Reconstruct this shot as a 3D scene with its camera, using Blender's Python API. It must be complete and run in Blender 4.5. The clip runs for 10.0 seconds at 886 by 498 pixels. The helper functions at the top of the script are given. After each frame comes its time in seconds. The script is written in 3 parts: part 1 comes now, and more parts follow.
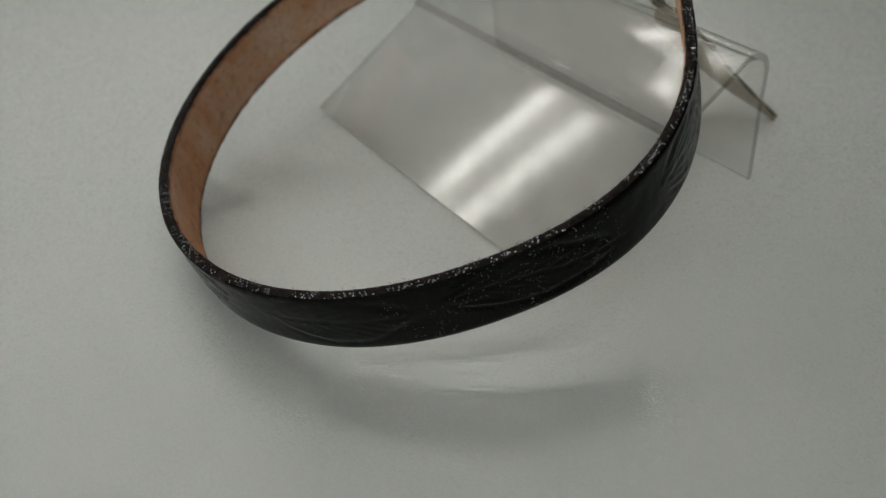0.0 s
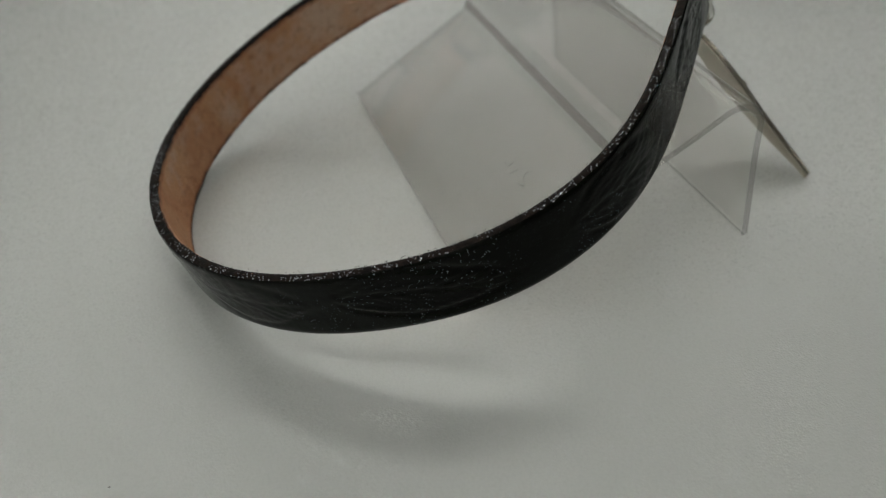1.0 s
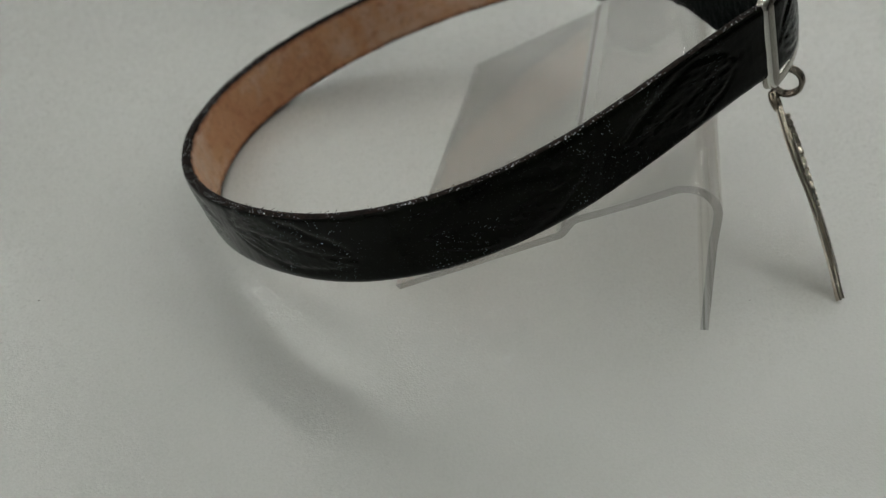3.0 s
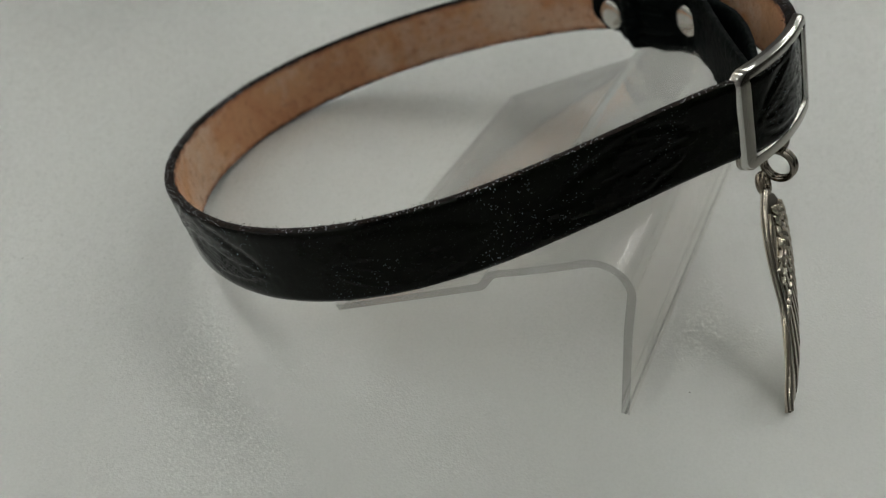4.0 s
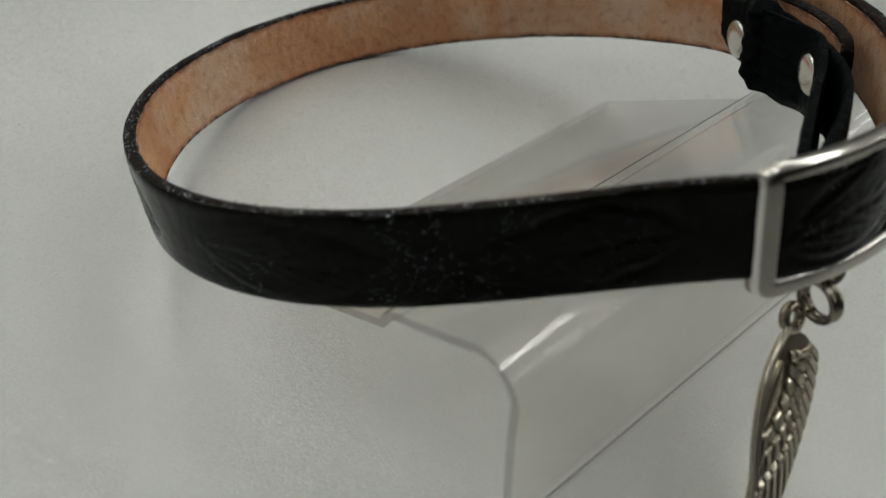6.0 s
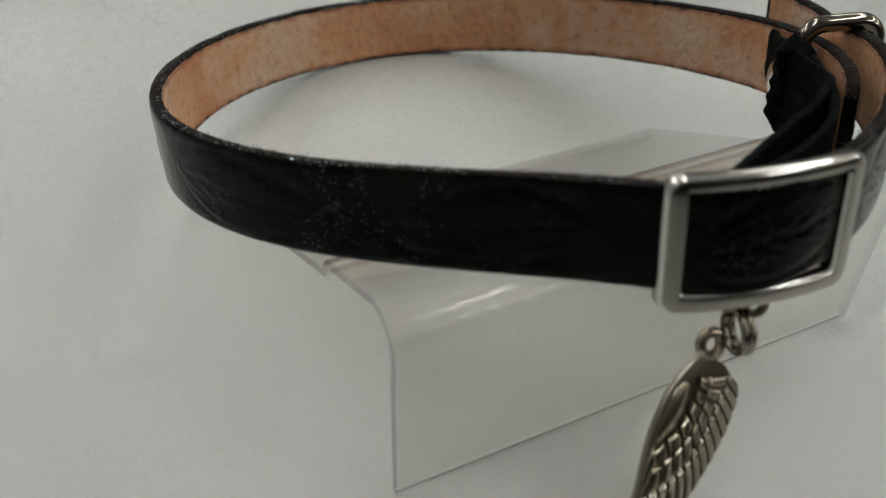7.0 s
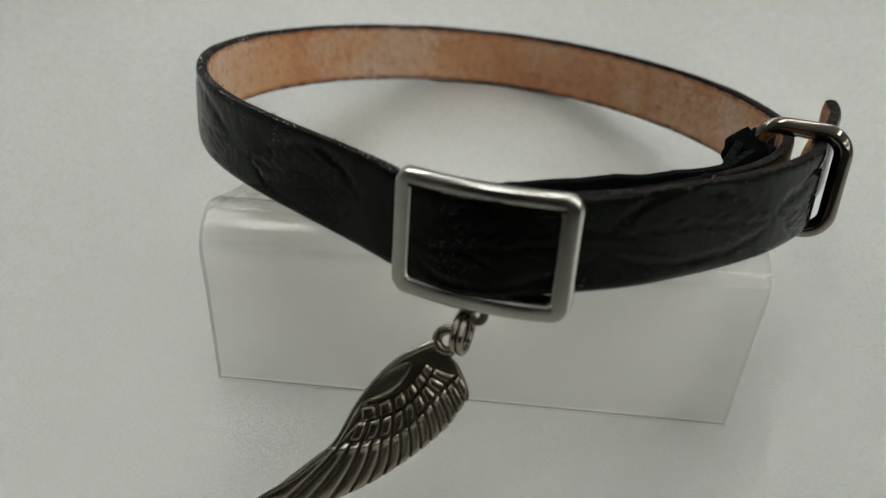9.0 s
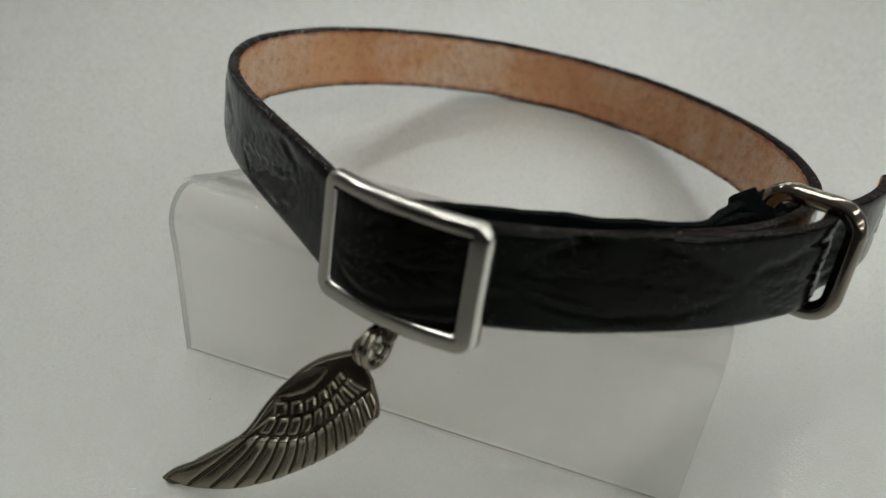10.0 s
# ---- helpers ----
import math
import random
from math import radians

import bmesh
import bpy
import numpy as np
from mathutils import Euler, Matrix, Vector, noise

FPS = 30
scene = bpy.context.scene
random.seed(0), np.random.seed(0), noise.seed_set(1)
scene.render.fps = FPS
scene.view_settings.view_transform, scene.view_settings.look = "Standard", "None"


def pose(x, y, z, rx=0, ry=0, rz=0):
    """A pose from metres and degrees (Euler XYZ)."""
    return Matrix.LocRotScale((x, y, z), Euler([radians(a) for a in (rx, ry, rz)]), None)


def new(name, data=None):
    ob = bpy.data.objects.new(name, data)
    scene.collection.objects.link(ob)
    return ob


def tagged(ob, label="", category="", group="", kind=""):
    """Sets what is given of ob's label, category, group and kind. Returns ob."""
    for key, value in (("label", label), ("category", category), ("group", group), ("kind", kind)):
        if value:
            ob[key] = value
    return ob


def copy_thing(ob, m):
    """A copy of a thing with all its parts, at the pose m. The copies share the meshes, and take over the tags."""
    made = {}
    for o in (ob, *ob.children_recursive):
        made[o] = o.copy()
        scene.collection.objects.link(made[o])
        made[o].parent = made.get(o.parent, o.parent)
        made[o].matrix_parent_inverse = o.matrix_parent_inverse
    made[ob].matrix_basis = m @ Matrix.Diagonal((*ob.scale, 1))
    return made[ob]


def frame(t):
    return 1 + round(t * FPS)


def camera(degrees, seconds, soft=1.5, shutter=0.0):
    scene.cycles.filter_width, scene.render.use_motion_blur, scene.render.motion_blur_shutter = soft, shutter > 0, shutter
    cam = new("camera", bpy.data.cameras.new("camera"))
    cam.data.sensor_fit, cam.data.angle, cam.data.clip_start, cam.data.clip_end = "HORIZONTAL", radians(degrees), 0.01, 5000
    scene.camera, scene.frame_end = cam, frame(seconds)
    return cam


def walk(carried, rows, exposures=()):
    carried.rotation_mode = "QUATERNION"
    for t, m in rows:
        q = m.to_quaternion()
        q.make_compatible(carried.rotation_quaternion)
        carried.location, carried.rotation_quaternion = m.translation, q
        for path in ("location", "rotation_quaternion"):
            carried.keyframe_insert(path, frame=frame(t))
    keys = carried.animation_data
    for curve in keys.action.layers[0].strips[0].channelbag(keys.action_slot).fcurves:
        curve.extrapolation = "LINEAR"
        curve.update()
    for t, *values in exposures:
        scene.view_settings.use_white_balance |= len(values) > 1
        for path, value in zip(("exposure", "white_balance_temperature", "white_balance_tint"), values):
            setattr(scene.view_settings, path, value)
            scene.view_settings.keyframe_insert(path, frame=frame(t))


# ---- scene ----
# the camera opens up as the dark strap fills its view
EXPOSURES = ((0.0, -0.4), (1.0, -0.29), (2.5, -0.2), (4.5, -0.03), (6.0, 0.03), (8.0, 0.16), (10.0, 0.17))
cam = camera(55.91, 10.0, soft=1.2)
# seconds, eye in metres, turn in degrees
PATH = [
    (0.0, -0.14438, 0.15332, 0.11536, 51.321, 2.021, -124.909),
    (0.5, -0.15374, 0.13105, 0.11658, 50.483, 1.619, -117.005),
    (1.0, -0.16612, 0.10924, 0.11920, 50.747, 1.747, -108.915),
    (1.5, -0.16944, 0.08869, 0.11827, 50.270, 1.349, -101.021),
    (2.0, -0.17199, 0.06635, 0.12076, 49.496, 0.925, -93.234),
    (2.5, -0.17278, 0.04741, 0.12241, 48.669, 1.078, -85.253),
    (2.7, -0.17235, 0.03808, 0.12366, 48.608, 1.114, -81.871),
    (3.8, -0.15612, -0.01147, 0.12763, 48.875, 1.203, -65.089),
    (4.0, -0.14950, -0.01658, 0.12768, 49.042, 0.765, -62.366),
    (4.5, -0.13595, -0.02490, 0.12773, 48.203, -0.700, -56.461),
    (5.0, -0.11992, -0.00985, 0.12528, 45.923, -3.792, -52.219),
    (5.5, -0.10959, -0.01939, 0.12145, 45.227, -2.798, -45.732),
    (6.0, -0.09660, -0.03382, 0.11934, 44.592, -3.363, -39.953),
    (6.2, -0.09166, -0.03741, 0.11747, 44.353, -3.231, -36.973),
    (7.3, -0.06664, -0.07196, 0.12152, 46.275, -3.816, -20.343),
    (7.5, -0.05857, -0.07986, 0.12360, 46.520, -3.242, -17.064),
    (8.0, -0.03958, -0.09049, 0.12679, 47.240, -2.400, -8.769),
    (8.5, -0.01766, -0.09748, 0.12704, 47.910, -1.957, -1.388),
    (9.0, 0.00251, -0.09952, 0.12708, 48.454, -2.099, 6.121),
    (9.5, 0.01976, -0.09721, 0.12739, 49.022, -2.254, 13.364),
    (10.0, 0.03644, -0.08829, 0.12569, 49.030, -2.146, 21.108),
]
walk(cam, [(t, pose(*row)) for t, *row in PATH], EXPOSURES)
# ---- world ----
world = bpy.data.worlds.new("world")
world.use_nodes = True
scene.world = world
world.node_tree.nodes["Background"].inputs[0].default_value = (0.9, 0.95, 1.0, 1)
world.node_tree.nodes["Background"].inputs[1].default_value = 0.02
cam.data.dof.use_dof = True
cam.data.dof.focus_distance = 0.156
cam.data.dof.aperture_fstop = 15.5
TUBE_GLOW = 10.3
# row and place in the row of each ceiling lamp
# the outer rows are added, out of view, to brighten the far table
LAMP_SPOTS = [(-0.40 + 1.392 * i + 0.75 * j, 0.29 - 0.8 * i + 1.305 * j) for i, j in ((0, 0), (1, 0), (1, 1), (0, 1), (-1, 0), (-1, 1), (2, 0), (2, 1), (1, 2), (0, 2), (-1, 2), (-2, 1), (3, 0), (3, 1), (3, -1), (2, -1), (0, 3), (1, 3), (-1, 3), (-2, 2), (4, 1), (3, 2), (-2, 3), (0, 4))]
LAMP_TINT = (0.985, 1.0, 0.955)


# ---- small building helpers ----
def empty(name):
    return new(name)


def part(name, bm, material, parent=None, label="", smooth=True, flat=None, sharp=38):
    """Links a bmesh as one mesh object under a thing or a part. flat: for each vertex its place on the unrolled surface."""
    mesh = bpy.data.meshes.new(name)
    bm.to_mesh(mesh)
    bm.free()
    if smooth:
        mesh.polygons.foreach_set("use_smooth", [True] * len(mesh.polygons))
        mesh.set_sharp_from_angle(angle=radians(sharp))
    if flat is not None:
        store = mesh.attributes.new("flat", "FLOAT_VECTOR", "POINT")
        store.data.foreach_set("vector", [c for p in flat for c in p])
    for m in material if isinstance(material, (list, tuple)) else [material]:
        mesh.materials.append(m)
    ob = new(name, mesh)
    if parent is not None:
        ob.parent = parent
    if label:
        ob["label"] = label
    return ob


def box(bm, x0, x1, y0, y1, z0, z1, bevel=0.0, segments=2):
    got = bmesh.ops.create_cube(bm, size=1.0, matrix=Matrix.LocRotScale(((x0 + x1) / 2, (y0 + y1) / 2, (z0 + z1) / 2), None, (x1 - x0, y1 - y0, z1 - z0)))
    if bevel:
        edges = list({e for v in got["verts"] for e in v.link_edges})
        bmesh.ops.bevel(bm, geom=edges, offset=bevel, segments=segments, profile=0.5, affect="EDGES")
    return bm


def skin(bm, rings, closed=False, caps=True, material=None):
    """Faces between rings of points; closed joins the last ring to the first."""
    made = [[bm.verts.new(p) for p in ring] for ring in rings]
    k = len(made[0])
    pairs = list(zip(made, made[1:]))
    if closed:
        pairs.append((made[-1], made[0]))
    for a, b in pairs:
        for i in range(k):
            face = bm.faces.new((a[i], a[(i + 1) % k], b[(i + 1) % k], b[i]))
            if material:
                face.material_index = material(i)
    if caps and not closed:
        bm.faces.new(made[0][::-1])
        bm.faces.new(made[-1])
    bmesh.ops.recalc_face_normals(bm, faces=bm.faces)
    return bm


def tube(bm, path, radius, closed=False, sides=12, taper=None):
    """A round rod along a path of points."""
    n = len(path)
    rings, side = [], None
    for i, p in enumerate(path):
        a, b = (path[i - 1], path[(i + 1) % n]) if closed else (path[max(i - 1, 0)], path[min(i + 1, n - 1)])
        along = (b - a).normalized()
        side = along.orthogonal().normalized() if side is None else (side - along * side.dot(along)).normalized()
        up = along.cross(side)
        r = radius * (taper(i / (n - 1)) if taper else 1)
        rings.append([p + r * (math.cos(q) * side + math.sin(q) * up) for q in (2 * math.pi * j / sides for j in range(sides))])
    return skin(bm, rings, closed)


def mm(*p):
    return Vector(p) / 1000


def smoothstep(a, b, x):
    q = min(max((x - a) / (b - a), 0), 1)
    return q * q * (3 - 2 * q)


def spline(xs, ys):
    """A natural cubic through the knots; returns the function."""
    xs, ys = np.array(xs, float), np.array(ys, float)
    h, m = np.diff(xs), len(xs)
    a, b = np.eye(m), np.zeros(m)
    for i in range(1, m - 1):
        a[i, i - 1 : i + 2] = h[i - 1], 2 * (h[i - 1] + h[i]), h[i]
        b[i] = 6 * ((ys[i + 1] - ys[i]) / h[i] - (ys[i] - ys[i - 1]) / h[i - 1])
    k = np.linalg.solve(a, b)

    def value(x):
        i = int(min(max(np.searchsorted(xs, x) - 1, 0), m - 2))
        q = (xs[i + 1] - x) / h[i]
        r = 1 - q
        return float(q * ys[i] + r * ys[i + 1] + ((q**3 - q) * k[i] + (r**3 - r) * k[i + 1]) * h[i] ** 2 / 6)

    return value


# ---- materials ----
def material(name, base=(0.8, 0.8, 0.8), rough=0.5, metal=0.0, **more):
    m = bpy.data.materials.new(name)
    m.use_nodes = True
    b = m.node_tree.nodes["Principled BSDF"]
    b.inputs["Base Color"].default_value = (*base, 1)
    b.inputs["Roughness"].default_value = rough
    b.inputs["Metallic"].default_value = metal
    for key, value in more.items():
        b.inputs[key.replace("_", " ")].default_value = value
    return m


class Net:
    """Short hand for the nodes of one material."""

    def __init__(self, m):
        self.tree, self.out = m.node_tree, m.node_tree.nodes["Principled BSDF"]

    def node(self, kind, **values):
        n = self.tree.nodes.new(kind)
        for key, v in values.items():
            if key in n.inputs:
                self.put(v, n.inputs[key])
        return n

    def put(self, v, socket):
        if isinstance(v, bpy.types.NodeSocket):
            self.tree.links.new(v, socket)
        else:
            socket.default_value = v

    def flat(self, sx=1.0, sy=1.0, sz=1.0):
        a = self.node("ShaderNodeAttribute")
        a.attribute_name = "flat"
        return self.stretch(a.outputs["Vector"], sx, sy, sz)

    def spot(self, sx=1.0, sy=1.0, sz=1.0):
        return self.stretch(self.node("ShaderNodeTexCoord").outputs["Object"], sx, sy, sz)

    def stretch(self, v, sx, sy, sz):
        n = self.node("ShaderNodeVectorMath")
        n.operation = "MULTIPLY"
        self.put(v, n.inputs[0])
        n.inputs[1].default_value = (sx, sy, sz)
        return n.outputs[0]

    def noise(self, v, scale, detail=3.0, rough=0.55):
        return self.node("ShaderNodeTexNoise", Vector=v, Scale=scale, Detail=detail, Roughness=rough).outputs[0]

    def cells(self, v, scale, feature="F1"):
        n = self.node("ShaderNodeTexVoronoi", Vector=v, Scale=scale)
        n.feature = feature
        return n

    def ramp(self, v, *stops):
        n = self.node("ShaderNodeValToRGB", Fac=v)
        e = n.color_ramp.elements
        while len(e) < len(stops):
            e.new(0.5)
        for el, (at, c) in zip(e, stops):
            el.position = at
            el.color = (c, c, c, 1) if isinstance(c, (int, float)) else (*c, 1)
        return n.outputs[0]

    def mix(self, fac, a, b, how="MIX"):
        n = self.node("ShaderNodeMix")
        n.data_type, n.blend_type = "RGBA", how
        for s, v in ((n.inputs[0], fac), (n.inputs[6], a), (n.inputs[7], b)):
            self.put((*v, 1) if isinstance(v, tuple) and len(v) == 3 else v, s)
        return n.outputs[2]

    def math(self, how, a, b=0.0):
        n = self.node("ShaderNodeMath")
        n.operation = how
        self.put(a, n.inputs[0])
        self.put(b, n.inputs[1])
        return n.outputs[0]

    def bump(self, height, strength, distance, under=None):
        n = self.node("ShaderNodeBump", Height=height, Strength=strength, Distance=distance)
        if under is not None:
            self.put(under, n.inputs["Normal"])
        return n.outputs[0]

    def set(self, **values):
        for key, v in values.items():
            self.put(v, self.out.inputs[key.replace("_", " ")])


# pebbled laminate of the table
laminate = material("pebbled_white_laminate", (0.5, 0.51, 0.49), 0.36, 0.0, Specular_IOR_Level=0.7, Coat_Weight=1.0, Coat_Roughness=0.15, Coat_IOR=1.62)
net = Net(laminate)
p = net.spot()
grain = net.noise(p, 1500, 3.0, 0.65)
cloud = net.noise(p, 9, 3.0)
pebble = net.cells(p, 2300).outputs["Distance"]
tone = net.mix(net.ramp(cloud, (0.3, 0.0), (0.7, 1.0)), (0.55, 0.563, 0.54), (0.57, 0.582, 0.557))
tone = net.mix(net.ramp(grain, (0.42, 0.0), (0.66, 0.3)), tone, (0.47, 0.482, 0.46))
relief = net.bump(grain, 0.06, 0.0003, net.bump(pebble, 0.16, 0.00012))
# each grain of the sheen leans its own way
facet = net.node("ShaderNodeVectorMath")
facet.operation = "SUBTRACT"
net.put(net.cells(p, 2000).outputs["Color"], facet.inputs[0])
facet.inputs[1].default_value = (0.5, 0.5, 0.5)
lean = net.node("ShaderNodeVectorMath")
lean.operation = "ADD"
net.put(relief, lean.inputs[0])
net.put(net.stretch(facet.outputs[0], 0.42, 0.42, 0.2), lean.inputs[1])
net.set(Base_Color=tone, Roughness=net.ramp(grain, (0.35, 0.4), (0.65, 0.48)), Normal=relief, Coat_Normal=lean.outputs[0])


def glitter(net, v, scale, share, size=0.3, tilt=1.5):
    """A mask of rare bright flakes and a normal that is turned at random on each."""
    c = net.cells(v, scale)
    r = net.node("ShaderNodeSeparateColor", Color=c.outputs["Color"])
    pick = net.math("GREATER_THAN", r.outputs[0], 1 - share)
    near = net.math("LESS_THAN", c.outputs["Distance"], size)
    turn = net.node("ShaderNodeVectorMath")
    turn.operation = "SUBTRACT"
    net.put(c.outputs["Color"], turn.inputs[0])
    turn.inputs[1].default_value = (0.5, 0.5, 0.5)
    big = net.stretch(turn.outputs[0], tilt, tilt, tilt)
    tip = net.node("ShaderNodeVectorMath")
    tip.operation = "ADD"
    net.put(net.node("ShaderNodeNewGeometry").outputs["Normal"], tip.inputs[0])
    net.put(big, tip.inputs[1])
    return net.math("MULTIPLY", pick, near), tip.outputs[0]


# dark embossed patent leather with glitter dust
patent = material("dark_patent_leather", (0.006, 0.006, 0.005), 0.2, 0.0, Specular_IOR_Level=0.11, Sheen_Weight=0.06, Sheen_Roughness=0.25)
net = Net(patent)
v = net.flat()
patch = net.ramp(net.noise(v, 75, 4.0, 0.6), (0.50, 0.03), (0.62, 1.0))
flakes, turned = glitter(net, v, 2900, 0.24, 0.25, 1.1)
# the dust lies thickest on the stretch before the slider
far = net.node("ShaderNodeSeparateXYZ", Vector=v).outputs[0]
flakes = net.math("MULTIPLY", flakes, net.math("MULTIPLY", patch, net.ramp(far, (0.10, 0.25), (0.20, 1.0), (0.30, 1.0), (0.335, 0.16))))
smear = net.noise(net.flat(1, 1.3, 1), 60, 4.0, 0.6)
relief = net.bump(net.noise(v, 900, 3.0), 0.08, 0.0003, net.bump(net.noise(net.flat(1, 2.2, 1), 110, 3.0), 0.10, 0.0007))
net.set(
    Base_Color=net.mix(flakes, net.mix(net.ramp(smear, (0.4, 0.0), (0.75, 1.0)), (0.0026, 0.0033, 0.0019), (0.0072, 0.0088, 0.0053)), (0.62, 0.78, 0.9)),
    Metallic=flakes,
    Roughness=net.ramp(smear, (0.3, 0.09), (0.7, 0.2)),
    Normal=net.mix(flakes, relief, turned),
)

# inked cut edge of the strap
edge_ink = material("inked_leather_edge", (0.02, 0.017, 0.016), 0.6, 0.0, Specular_IOR_Level=0.08)
net = Net(edge_ink)
v = net.spot()
flakes, turned = glitter(net, v, 2700, 0.45, 0.34, 0.85)
flakes = net.math("MULTIPLY", flakes, net.ramp(net.noise(v, 130, 3.0, 0.6), (0.43, 0.0), (0.53, 1.0)))
side = net.math("ADD", net.math("MULTIPLY", net.node("ShaderNodeSeparateXYZ", Vector=v).outputs[0], -10.0), 0.3)
flakes = net.math("MULTIPLY", flakes, net.ramp(side, (0.05, 0.12), (0.5, 1.0)))
rough_part = net.noise(v, 600, 4.0)
net.set(
    Base_Color=net.mix(flakes, net.mix(net.ramp(rough_part, (0.4, 0.0), (0.7, 1.0)), (0.007, 0.0055, 0.005), (0.026, 0.017, 0.014)), (0.88, 0.94, 1.0)),
    Metallic=flakes,
    Roughness=net.mix(flakes, net.ramp(rough_part, (0.3, 0.55), (0.7, 0.8)), (0.22, 0.22, 0.22)),
    Normal=net.mix(flakes, net.bump(rough_part, 0.6, 0.0006), turned),
)

# tan flesh side of the strap
suede = material("tan_leather_flesh_side", (0.36, 0.15, 0.075), 0.75)
net = Net(suede)
v = net.flat()
broad = net.noise(net.flat(1, 0.6, 1), 48, 4.0, 0.6)
fleck = net.noise(v, 420, 4.0, 0.65)
fibre = net.noise(net.flat(1, 3, 1), 1500, 3.0, 0.6)
tone = net.mix(net.ramp(broad, (0.34, 0.0), (0.68, 1.0)), (0.66, 0.29, 0.13), (0.84, 0.50, 0.27))
tone = net.mix(net.ramp(net.noise(v, 30, 6.0, 0.65), (0.47, 0.0), (0.60, 0.75)), tone, (0.85, 0.66, 0.50))
tone = net.mix(net.ramp(fleck, (0.53, 0.0), (0.70, 0.5)), tone, (0.38, 0.13, 0.05))
tone = net.mix(net.ramp(fibre, (0.3, 0.35), (0.6, 0.0)), tone, (0.26, 0.11, 0.055))
# ink that has crept over the cut edges
down = net.node("ShaderNodeSeparateXYZ", Vector=v).outputs[1]
from_edge = net.math("MINIMUM", down, net.math("SUBTRACT", 0.0153, down))
crept = net.math("ADD", net.math("MULTIPLY", net.math("SUBTRACT", from_edge, 0.0005), 420.0), net.noise(net.flat(1, 1.6, 1), 330, 4.0, 0.7))
tone = net.mix(net.ramp(crept, (0.75, 0.6), (1.15, 0.0)), tone, (0.40, 0.13, 0.055))
tone = net.mix(net.ramp(crept, (0.52, 0.9), (0.66, 0.0)), tone, (0.045, 0.022, 0.014))
net.set(Base_Color=tone, Roughness=0.78, Normal=net.bump(fibre, 0.6, 0.0006, net.bump(fleck, 0.9, 0.0014)))

# black suede-like leather of the tab
black_hide = material("black_leather", (0.01, 0.011, 0.011), 0.6, 0.0, Specular_IOR_Level=0.03)
net = Net(black_hide)
v = net.spot()
nap = net.noise(v, 900, 4.0, 0.6)
net.set(Base_Color=net.mix(nap, (0.002, 0.003, 0.003), (0.005, 0.0075, 0.007)), Roughness=net.ramp(nap, (0.3, 0.5), (0.7, 0.75)), Normal=net.bump(nap, 0.5, 0.0005))


def metal_of(name, base, rough, scratch):
    m = material(name, base, rough, 1.0)
    net = Net(m)
    v = net.spot(1, 1, 1)
    wear = net.noise(v, 260, 4.0, 0.6)
    net.set(Roughness=net.ramp(wear, (0.3, rough * 0.97), (0.7, rough * 1.05)), Base_Color=net.mix(net.ramp(wear, (0.35, 0.0), (0.75, 1.0)), tuple(c * 0.97 for c in base), base))
    net.set(Normal=net.bump(net.noise(net.spot(1, 1, 0.08), 2200, 2.0), scratch, 0.0002))
    return m


satin = metal_of("satin_nickel", (0.41, 0.385, 0.345), 0.17, 0.015)
polished = metal_of("polished_nickel", (0.29, 0.26, 0.215), 0.06, 0.02)
antique = metal_of("antiqued_silver", (0.385, 0.335, 0.262), 0.22, 0.04)
recess = metal_of("blackened_silver", (0.14, 0.12, 0.092), 0.36, 0.03)
# paler silver for feather roots and rim: lamp glints put into the colour
glint_silver = metal_of("silver_with_glint_colour", (0.52, 0.48, 0.4), 0.12, 0.02)
back_silver = metal_of("sandy_silver_back", (0.55, 0.50, 0.42), 0.42, 0.5)
rivet_nickel = metal_of("soft_rivet_nickel", (0.66, 0.63, 0.58), 0.2, 0.03)
chrome = metal_of("bright_nickel", (0.78, 0.76, 0.72), 0.10, 0.02)

# clear acrylic, faintly hazed by handling: what is not thrown back at its faces goes straight on
acrylic = material("clear_acrylic", (0.97, 0.98, 0.975), 0.1)
net = Net(acrylic)
haze = net.noise(net.spot(1, 6, 6), 45, 4.0, 0.65)
scuff = net.ramp(net.noise(net.spot(1, 3, 3), 70, 5.0, 0.7), (0.45, 0.0), (0.75, 1.0))
clear = net.node("ShaderNodeBsdfTransparent", Color=(0.962, 0.957, 0.95, 1))
gloss = net.node("ShaderNodeBsdfGlossy", Color=(0.92, 0.9, 0.88, 1), Roughness=net.ramp(haze, (0.35, 0.045), (0.75, 0.13)))
facing = net.node("ShaderNodeLayerWeight", Blend=0.5).outputs["Facing"]
share = net.math("ADD", net.math("MULTIPLY", net.math("POWER", facing, 5.0), 0.9), 0.055)
both = net.node("ShaderNodeMixShader", Fac=share)
net.put(clear.outputs[0], both.inputs[1])
net.put(gloss.outputs[0], both.inputs[2])
film = net.node("ShaderNodeMixShader", Fac=net.math("ADD", net.math("MULTIPLY", scuff, 0.035), 0.016))
net.put(both.outputs[0], film.inputs[1])
net.put(net.node("ShaderNodeBsdfDiffuse", Color=(0.8, 0.8, 0.79, 1)).outputs[0], film.inputs[2])
net.put(film.outputs[0], net.tree.nodes["Material Output"].inputs["Surface"])


